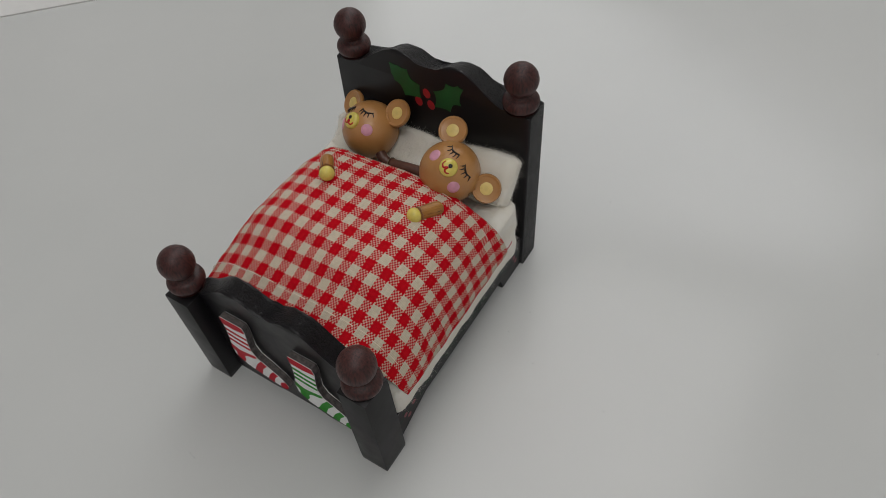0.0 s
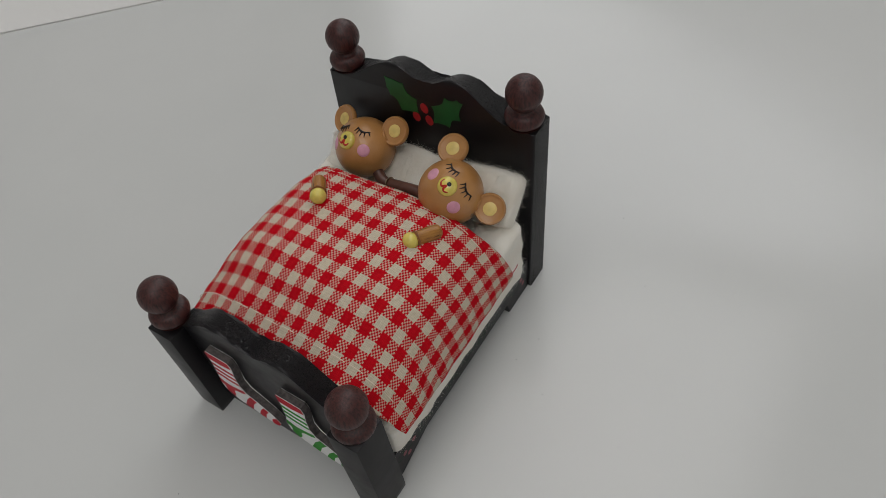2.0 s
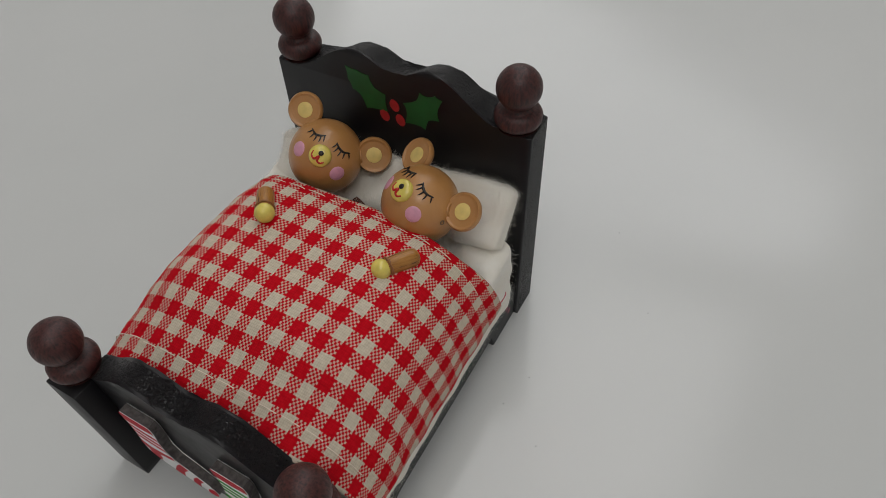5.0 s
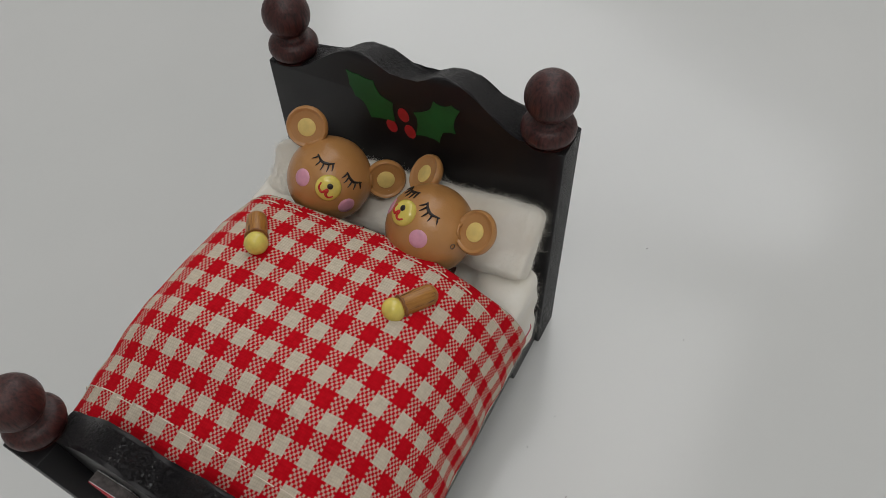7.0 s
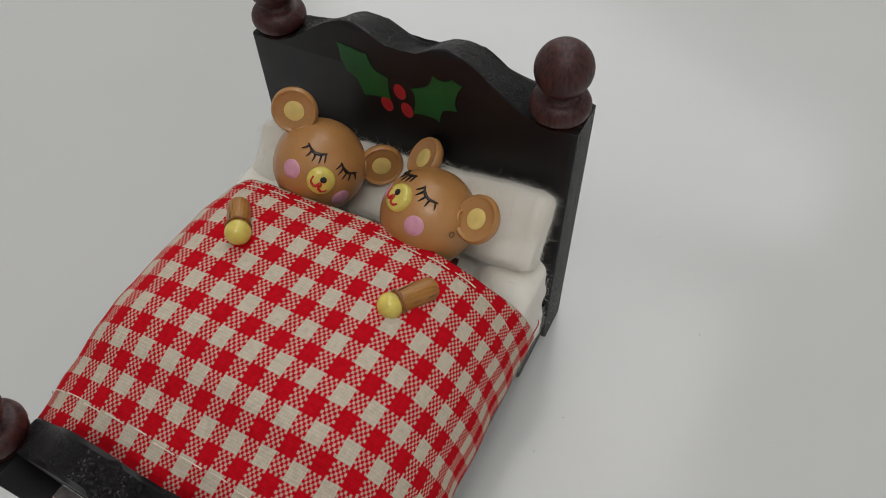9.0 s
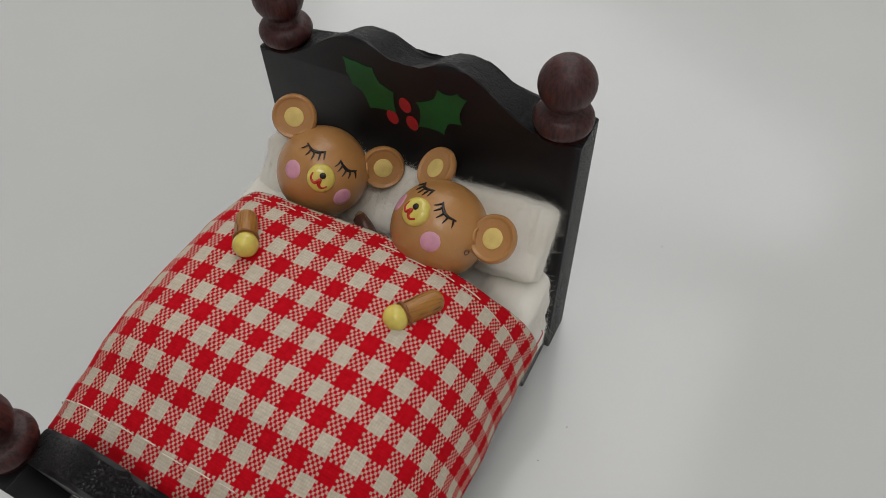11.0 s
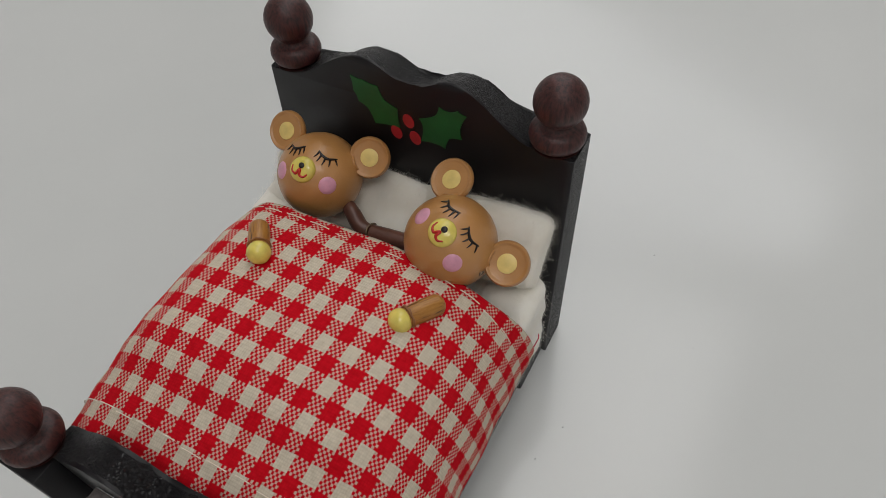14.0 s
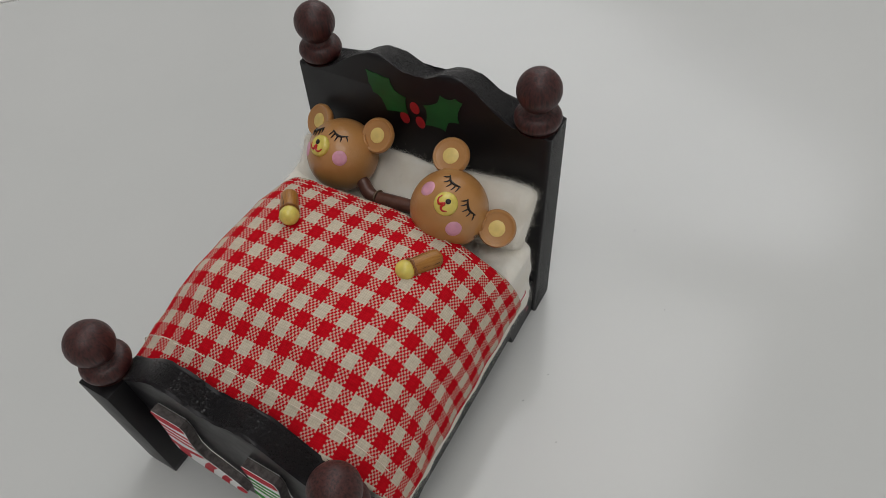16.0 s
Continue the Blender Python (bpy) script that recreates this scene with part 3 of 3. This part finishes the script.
def blanket():
    nu, nv = 120, 100
    bm = bmesh.new()
    uvl = bm.loops.layers.uv.new("weave")
    grid, uvs = [], []
    y0, y1 = -0.0972, -0.0282
    dense = np.linspace(-0.105, -0.015, 400)
    rise = np.interp(dense, BLANKET_Y, BLANKET_H)
    length = np.concatenate(([0], np.cumsum(np.hypot(np.diff(dense), np.diff(rise)))))
    length -= np.interp(-0.06, dense, length)
    for j in range(nv + 1):
        t = j / nv
        y = y0 + (y1 - y0) * t
        row, uv = [], []
        a = np.linspace(-1, 1, nu + 1)
        for i in range(nu + 1):
            drop = max(0.0, abs(a[i]) - 0.55) / 0.45
            yy = y + t * 0.0065 * drop ** 1.5 + (1 - t) * 0.0045 * drop ** 2 + t * 0.0006 * math.sin(a[i] * 9 + 1)
            xs, zs, way = section(y, nu) if i == 0 else (xs, zs, way)
            row.append(bm.verts.new(folded(float(xs[i]), yy, float(zs[i]))))
            uv.append(band_count(way[i] / 0.03, float(np.interp(yy, dense, length)) / 0.03))
        grid.append(row)
        uvs.append(uv)
    for j in range(nv):
        for i in range(nu):
            f = bm.faces.new((grid[j][i], grid[j][i + 1], grid[j + 1][i + 1], grid[j + 1][i]))
            for lp, (jj, ii) in zip(f.loops, ((j, i), (j, i + 1), (j + 1, i + 1), (j + 1, i))):
                lp[uvl].uv = uvs[jj][ii]
    cover = holder("gingham_blanket", "red and cream gingham cotton blanket spread over the toy bed", "blanket")
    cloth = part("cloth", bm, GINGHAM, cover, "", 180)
    md = cloth.modifiers.new("cloth_thickness", "SOLIDIFY")
    md.thickness, md.offset = 0.0006, 1.0
    for y, name in ((-0.0905, "foot_seam"), (-0.0312, "head_seam")):
        bm = bmesh.new()
        n = 18
        xs, zs, way = section(y, n * 5)
        for k in range(2, n - 2):
            pts = []
            for q in range(5):
                p = folded(float(xs[k * 5 + q]), y + 0.0003 * math.sin(k * 2.1), float(zs[k * 5 + q]))
                pts.append(p + Vector((xs[k * 5 + q] * 0.012, 0, 0.00060 + 0.00022 * math.sin(math.pi * q / 4))))
            tube(pts, 0.00013, 5, bm)
        part(name, bm, CREAM_THREAD, cover, "line of cream stitches")
    loose = spline([(0.0437, -0.0258, 0.0312), (0.0452, -0.0226, 0.0306), (0.0457, -0.0190, 0.0316), (0.0450, -0.0172, 0.0308)], 6)
    part("loose_thread", tube(loose, 0.00014, 6), RED_THREAD, cover, "loose red thread at the hem")


def mattress():
    m = holder("mattress", "white wool batting mattress on the toy bed", "mattress", pose(0, -0.0530, 0.0316))
    bm = rounded_box(0.0441, 0.0440, 0.0154, 0.0038, 34, 0.0006, 140, 3)
    for v in bm.verts:  # lower under the blanket than at the pillow
        if v.co.z > 0:
            reach = 0.041 if abs(v.co.x) < 0.027 else 0.030 + 0.011 * max(0.0, 1 - (abs(v.co.x) - 0.027) / 0.006)  # hollow under the heads
            k = min(1.0, max(0.0, (reach - v.co.y) / 0.010))
            v.co.z *= 1 - 0.72 * k
            v.co.x *= 1 - 0.05 * k * min(1.0, v.co.z / 0.003)
    core = part("batting", bm, FELT, m, "", 180)
    where = lambda p, n: (p.x > 0.036 or p.y > 0.022 or p.x < -0.040) and n.z > -0.7
    for mesh in (fuzz(skin_spots(core, 3600, 11, where), 0.0015, 0.000020, 21), fuzz(skin_spots(core, 5000, 13, where), 0.0032, 0.000020, 23, 0.35, 0.9)):
        fib = new("wool_fuzz", mesh)
        fib.parent = m
        tagged(fib, "stray white wool fibres", kind="stuff")


def pillow():
    m = holder("pillow", "fluffy white wool pillow leaning against the black headboard", "pillow", pose(-0.0002, -0.0096, 0.0519, 42, -3.0, 0))
    bm = rounded_box(0.0418, 0.0102, 0.0046, 0.0030, 34, 0.0008, 110, 9)
    for v in bm.verts:  # pressed down where the heads lie
        dip = math.exp(-(((v.co.x + 0.005) / 0.026) ** 2))
        v.co.z = -0.0046 + (v.co.z + 0.0046) * (1 - 0.42 * dip)
        v.co.z += 0.0016 * max(0.0, (abs(v.co.x) - 0.030) / 0.012) * max(0.0, v.co.y / 0.0102)  # corners turn up
        v.co.y -= 0.0020 * dip * max(0.0, v.co.y / 0.0102)
    for v in bm.verts:  # the ends taper, the far end sags, and one upper corner stands up
        end = max(0.0, abs(v.co.x) - 0.028) / 0.014
        v.co.y *= 1 - (0.22 if v.co.x < 0 else 0.05) * end ** 2
        v.co.z *= 1 - 0.15 * end ** 2
        if v.co.x < 0:
            v.co.y -= 0.0022 * end ** 1.5
        else:
            v.co.y += 0.0012 * end ** 3 * max(0.0, v.co.y / 0.0102)
        w = noise.noise(Vector((v.co.x * 90, v.co.y * 120, 4.0)))
        v.co.z += 0.0009 * w
        v.co.y += 0.0006 * noise.noise(Vector((v.co.x * 70, 8.0, v.co.z * 90)))
    core = part("batting", bm, FELT, m, "", 180)
    where = lambda p, n: n.z > -0.6
    for mesh in (fuzz(skin_spots(core, 8000, 31, where), 0.0012, 0.000015, 41), fuzz(skin_spots(core, 8000, 33, where), 0.0030, 0.000016, 43, 0.35, 0.9)):
        fib = new("wool_fuzz", mesh)
        fib.parent = m
        tagged(fib, "stray white wool fibres", kind="stuff")


# ---- the bears ----
HEAD_R = 0.0115


def on_head(x, z, lift=0.0, r=HEAD_R):
    """A place on the face's sphere; the face looks along -y."""
    x, z = x * 0.001, z * 0.001
    y = -math.sqrt(max(1e-9, r * r - x * x - z * z))
    return Vector((x, y, z)) * (1 + lift / r)


def cap(direction, radius, r, lift):
    """A thin round patch lying on the head."""
    d = Vector(direction).normalized()
    s = d.orthogonal().normalized()
    u = d.cross(s)
    bm = bmesh.new()
    rings = []
    for k, f in enumerate((0, 0.5, 0.93, 1.0)):
        a = radius * f / r
        rr = r + (lift if k < 3 else -0.0001)
        n = 1 if k == 0 else 24
        rings.append([bm.verts.new((d * math.cos(a) + (s * math.cos(2 * math.pi * j / n) + u * math.sin(2 * math.pi * j / n)) * math.sin(a)) * rr) for j in range(n)])
    for a, b in zip(rings, rings[1:]):
        for j in range(24):
            quad = list(dict.fromkeys([a[j % len(a)], a[(j + 1) % 24 % len(a)], b[(j + 1) % 24], b[j]]))
            bm.faces.new(quad)
    return bm


def ear_mesh():
    """A turned disc: rounded back, rim, groove and slightly hollow face towards +z."""
    prof = [(0, -0.0019), (0.0036, -0.0018), (0.0050, -0.0012), (0.0056, 0.0), (0.0055, 0.0009), (0.0051, 0.0014), (0.0047, 0.00135), (0.0045, 0.00105), (0.0043, 0.0010), (0.0020, 0.0007), (0, 0.0006)]
    return lathe(prof, 36)


def bear(words, seed):
    rnd = random.Random(seed)
    b = holder("toy_bear", words, "toy bear", group="bears in the toy bed")
    bm = bmesh.new()
    bmesh.ops.create_uvsphere(bm, u_segments=48, v_segments=28, radius=HEAD_R)
    for v in bm.verts:
        v.co *= 1 + 0.006 * noise.noise(v.co * 160 + Vector((seed, 0, 0)))
    head = part("head", bm, CARAMEL, b, "", 180)
    for s in (-1, 1):
        m = pose(s * 0.0124, 0.0006, 0.0086, 86, 0, s * 8)
        bm = ear_mesh()
        bm.transform(m)
        ear = part("ear", bm, CARAMEL, b, "round caramel ear with a raised rim", 50)
        bm = lathe([(0, 0.00105), (0.0021, 0.0010), (0.0024, 0.0009), (0.00245, 0.0005)], 24)
        bm.transform(m)
        part("inner_ear", bm, YELLOW_FLAT, ear, "pale yellow spot in the ear", 60)
        ring = [Vector((0.0020 * math.cos(a), 0.0020 * math.sin(a), 0)) for a in [2 * math.pi * k / 16 for k in range(17)]]
        d = Vector((s * 0.0124, 0, 0.0086)).normalized()
        q = Vector((0, 0, 1)).rotation_difference(d).to_matrix()
        bead = tube([q @ (p + Vector((rnd.uniform(-1, 1) * 0.0002, 0, 0))) + d * 0.01125 for p in ring], [0.00030 + rnd.uniform(0, 0.00022) for _ in ring], 6)
        if s > 0 and seed == 2:
            hub = Vector((0.01095, -0.0022, 0.0026)).normalized()
            side, up2 = hub.orthogonal().normalized(), hub.cross(hub.orthogonal().normalized())
            loop = [hub * (HEAD_R + 0.0003) + (side * math.cos(2 * math.pi * k / 14) + up2 * math.sin(2 * math.pi * k / 14)) * 0.0006 for k in range(15)]
            part("wire_loop", tube(loop, 0.00014, 6), WIRE, b, "tiny wire loop beside the ear", 60)
        part("glue_bead", bead, CARAMEL, ear, "bead of painted glue", 60)
        part("cheek", cap((s * 0.0068, -0.0092, -0.0001), 0.0024, HEAD_R, 0.00008), PINK, b, "pink painted cheek", 60)
        lash = bmesh.new()
        arc = spline([on_head(s * 1.9, 7.7, 0.0001), on_head(s * 3.3, 6.8, 0.0001), on_head(s * 4.9, 6.3, 0.0001), on_head(s * 6.6, 6.7, 0.0001)], 5)
        tube(arc, [0.00016 + 0.00024 * math.sin(math.pi * k / (len(arc) - 1)) for k in range(len(arc))], 6, lash)
        for (x0, z0), (x1, z1) in (((2.2, 7.5), (1.5, 6.0)), ((3.0, 6.9), (2.6, 5.2)), ((4.2, 6.5), (4.1, 4.6)), ((5.2, 6.4), (5.7, 4.6)), ((6.2, 6.6), (7.3, 5.1))):
            tube(spline([on_head(s * x0, z0, 0.0001), on_head(s * (x0 + x1) / 2 + 0.1, (z0 + z1) / 2, 0.0001), on_head(s * x1, z1, 0.0001)], 3), [0.00025, 0.00025, 0.00024, 0.00022, 0.00019, 0.00014, 0.00008], 5, lash)
        part("closed_eye", lash, INK, b, "painted black closed eye with lashes")
    muzzle = lathe([(0.0032, -0.0016), (0.0034, 0.0), (0.0033, 0.0007), (0.0029, 0.0012), (0.0019, 0.0016), (0, 0.0018)], 32)
    d = Vector((0, -0.0121, 0.0025)).normalized()
    q = d.to_track_quat("Z", "Y").to_matrix().to_4x4()
    place = Matrix.Translation(d * (HEAD_R - 0.0003)) @ q
    muzzle.transform(place)
    mz = part("muzzle", muzzle, YELLOW, b, "glossy yellow muzzle", 50)
    face = lambda x, y: place @ Vector((x * 0.001, y * 0.001, 0.0019 - 0.00010 * (x * x + y * y)))
    up = 1 if face(0, 1).z > face(0, -1).z else -1
    bm = bmesh.new()
    bmesh.ops.create_uvsphere(bm, u_segments=14, v_segments=8, radius=0.00078)
    bm.transform(Matrix.Translation(face(0.1, up * 0.9)) @ q @ Matrix.Diagonal((1, 1, 0.35, 1)))
    part("nose", bm, INK, mz, "black painted nose", 180)
    smile = spline([face(-2.3, up * 0.5), face(-2.1, up * -0.9), face(-0.9, up * -1.5), face(0.0, up * -0.2), face(0.2, up * -1.5), face(1.2, up * -1.8), face(2.1, up * -0.9)], 5)
    part("mouth", tube(smile, [0.00024 + 0.00016 * math.sin(math.pi * k / (len(smile) - 1)) for k in range(len(smile))], 6), MOUTH_RED, mz, "red painted mouth", 180)
    return b


def arm(tip, ball, words):
    """A little wooden arm on the blanket: a tan peg with a glossy yellow hand."""
    a = holder("wooden_peg", words, "toy peg", group="pegs on the blanket")
    t, b = Vector(tip), Vector(ball)
    d = (b - t).normalized()
    q = d.to_track_quat("Z", "Y").to_matrix().to_4x4()
    ln = (b - t).length
    prof = [(0, 0)] + [(0.0025 * math.sin(radians(k * 15)), 0.0020 * (1 - math.cos(radians(k * 15)))) for k in range(1, 7)]
    prof += [(0.0026, ln * 0.45), (0.0025, ln * 0.70), (0.0023, ln - 0.0012), (0, ln - 0.0010)]
    bm = lathe(prof, 24)
    part("forearm", bm, WOOD_TAN, a, "tan varnished wooden peg", 60).matrix_local = Matrix.Translation(t) @ q
    bm = bmesh.new()
    bmesh.ops.create_uvsphere(bm, u_segments=24, v_segments=14, radius=0.0029)
    for v in bm.verts:
        v.co *= 1 + 0.05 * noise.noise(v.co * 500 + b * 900)
    bm.transform(Matrix.Translation(b) @ q @ Matrix.Diagonal((1, 1, 0.92, 1)))
    ring = [Vector((0.00255 * math.cos(2 * math.pi * k / 20), 0.00255 * math.sin(2 * math.pi * k / 20), 0.00012 * math.sin(k * 2.3))) for k in range(21)]
    groove = tube(ring, [0.00032 + 0.00010 * math.sin(k * 1.7) for k in range(21)], 6)
    groove.transform(Matrix.Translation(b - d * 0.0021) @ q)
    part("paint_rim", groove, CARAMEL_DARK, a, "dark rim where the yellow paint ends", 60)
    part("paw_ball", bm, YELLOW, a, "glossy yellow painted round paw", 180)


def link_arm():
    """The brown painted arm between the heads, bent at a wire loop."""
    s = holder("linkage", "brown painted wooden linkage with a wire loop between the bears", "toy linkage", pose(-0.0077, -0.0188, 0.0522))
    a = spline([(-0.0085, 0.0035, 0.0030), (-0.0060, 0.0020, 0.0022), (-0.0030, 0.0003, 0.0006), (0.0, 0.0, 0.0)], 5)
    part("upper_arm", tube(a, [0.0018 + 0.0004 * math.sin(3 * k / len(a)) for k in range(len(a))], 12), STRAP, s, "", 60)
    c = spline([(0.0008, 0.0, 0.0), (0.006, 0.0004, 0.0004), (0.013, 0.0010, 0.0006), (0.021, 0.0016, 0.0)], 5)
    part("lower_arm", tube(c, 0.0023, 12), STRAP, s, "", 60)
    ring = [Vector((0.0004 + 0.0003 * math.sin(k), 0.0025 * math.cos(2 * math.pi * k / 16), 0.0025 * math.sin(2 * math.pi * k / 16))) for k in range(17)]
    part("wire_loop", tube(ring, 0.0003, 8), WIRE, s, "thin dull wire loop", 60)
    bm = rounded_box(0.0013, 0.0012, 0.0011, 0.0010, 8, 0.0003, 900, 2)
    bmesh.ops.translate(bm, verts=bm.verts, vec=(-0.0084, 0.0036, 0.0034))
    part("glue_blob", bm, GLUE, s, "dried glue", 180)
    return s


SPECKS = ((0.102, -0.051), (0.182, 0.022), (-0.021, -0.143), (-0.0235, -0.1425), (0.070, -0.0456), (0.084, 0.0176), (0.058, -0.025), (0.062, 0.048), (0.0547, -0.0374))


def specks():
    for x, y in SPECKS:
        bm = rounded_box(0.00020, 0.00013, 0.00012, 0.0001, 3, 0.00005, 2000, x * 50)
        ob = part("speck", bm, GREY_PLASTIC, None, "", 180)
        ob.matrix_world = pose(x, y, 0.00012, 0, 0, 1000 * x)
        tagged(ob, "tiny dark speck of dust on the white table", "dust speck", group="specks on the table")


BOARD = headboard()
holly(BOARD)
bed_knobs()
footboard()
rails()
stocking(-0.0153, 0.0312, STOCK_RED, "white wooden stocking with red stripes glued on the footboard")
stocking(0.0150, 0.0296, STOCK_GREEN, "white wooden stocking with green stripes glued on the footboard")
mattress()
pillow()
blanket()
BEAR_A = bear("caramel wooden bear head with closed eyes, lying on the pillow", 1)
BEAR_B = bear("caramel wooden bear head beside the other, closed eyes, on the pillow", 2)
arm((0.0290, -0.0380, 0.0632), (0.0234, -0.0477, 0.0648), "tan wooden arm with yellow paw lying on the blanket")
arm((-0.0208, -0.0398, 0.0668), (-0.0141, -0.0480, 0.0684), "tan wooden arm with yellow paw lying on the blanket's far corner")
LINK = link_arm()
specks()


def motions():
    """Both heads roll on the pillow, away from each other and back; the brown arm goes along."""
    first = [
        (0, -0.02209, -0.01210, 0.05826, -40.7, -12.3, -4.9),
        (1, -0.02256, -0.01228, 0.05850, -40.6, -10.6, -2.6),
        (1.5, -0.02268, -0.01211, 0.05822, -38.7, -12.5, -4.2),
        (2, -0.02228, -0.01258, 0.05825, -39.4, -7.6, -1.0),
        (3, -0.02104, -0.01341, 0.05922, -40.2, 4.6, 0.6),
        (5.5, -0.01803, -0.01531, 0.06032, -37.1, 28.8, 7.2),
        (6, -0.01734, -0.01540, 0.06041, -36.6, 28.2, 9.1),
        (7, -0.01626, -0.01630, 0.06004, -29.4, 35.2, 11.3),
        (8, -0.01564, -0.01677, 0.05979, -22.7, 38.0, 17.3),
        (9, -0.01559, -0.01713, 0.06005, -21.3, 39.2, 17.9),
        (12, -0.01903, -0.01538, 0.06000, -37.5, 23.4, 10.9),
        (12.5, -0.01989, -0.01536, 0.06018, -38.2, 19.6, 10.6),
        (13, -0.02083, -0.01491, 0.06011, -38.5, 14.8, 9.6),
        (13.5, -0.02154, -0.01471, 0.06014, -39.6, 9.5, 8.5),
        (14.5, -0.02191, -0.01392, 0.05937, -39.9, 0.4, 2.0),
        (15, -0.02154, -0.01370, 0.05947, -38.9, -1.7, 0.9),
        (15.5, -0.02142, -0.01376, 0.05915, -38.1, -5.9, -1.6),
        (16, -0.02198, -0.01302, 0.05859, -40.0, -9.6, -3.8),
    ]
    second = [
        (0, 0.02078, -0.02028, 0.06092, -58.8, 33.4, -25.0),
        (1.5, 0.02082, -0.02038, 0.06077, -58.5, 31.3, -25.2),
        (2, 0.02116, -0.02014, 0.06076, -59.7, 29.2, -26.0),
        (3, 0.02092, -0.02015, 0.06068, -57.2, 23.8, -26.2),
        (5.5, 0.01784, -0.01932, 0.05985, -47.8, 2.8, -28.8),
        (6, 0.01806, -0.01974, 0.06009, -48.4, 1.6, -27.8),
        (7, 0.01652, -0.01920, 0.05908, -44.7, -3.1, -31.2),
        (8, 0.01622, -0.01926, 0.05905, -45.1, -4.5, -32.9),
        (9, 0.01614, -0.01905, 0.05847, -45.0, -5.8, -32.7),
        (12, 0.01977, -0.02023, 0.06093, -51.9, 7.0, -31.7),
        (12.5, 0.02031, -0.02025, 0.06065, -52.6, 9.4, -32.3),
        (13.5, 0.02117, -0.02064, 0.06146, -55.7, 16.3, -29.9),
        (14.5, 0.02154, -0.02048, 0.06117, -56.3, 23.0, -28.4),
        (15, 0.02152, -0.02065, 0.06149, -56.7, 23.0, -27.3),
        (15.5, 0.02207, -0.02085, 0.06175, -56.7, 24.3, -25.6),
        (16, 0.02155, -0.02057, 0.06138, -57.0, 29.2, -26.0),
    ]
    walk(BEAR_A, [(t, pose(*row)) for t, *row in first])
    walk(BEAR_B, [(t, pose(*row)) for t, *row in second])
    slide = ((0.0, -0.0083, -0.0198, 0.0518), (2.0, -0.0078, -0.0198, 0.0517), (3.0, -0.0054, -0.0201, 0.0523), (5.5, -0.0003, -0.0187, 0.0408),
             (9.0, 0.0011, -0.0181, 0.0398), (12.0, 0.0001, -0.0215, 0.0497), (13.0, -0.0022, -0.0205, 0.0525), (14.5, -0.0036, -0.0209, 0.0523), (16.0, -0.0057, -0.0198, 0.0524))
    walk(LINK, [(t, pose(x, y, z)) for t, x, y, z in slide])



motions()
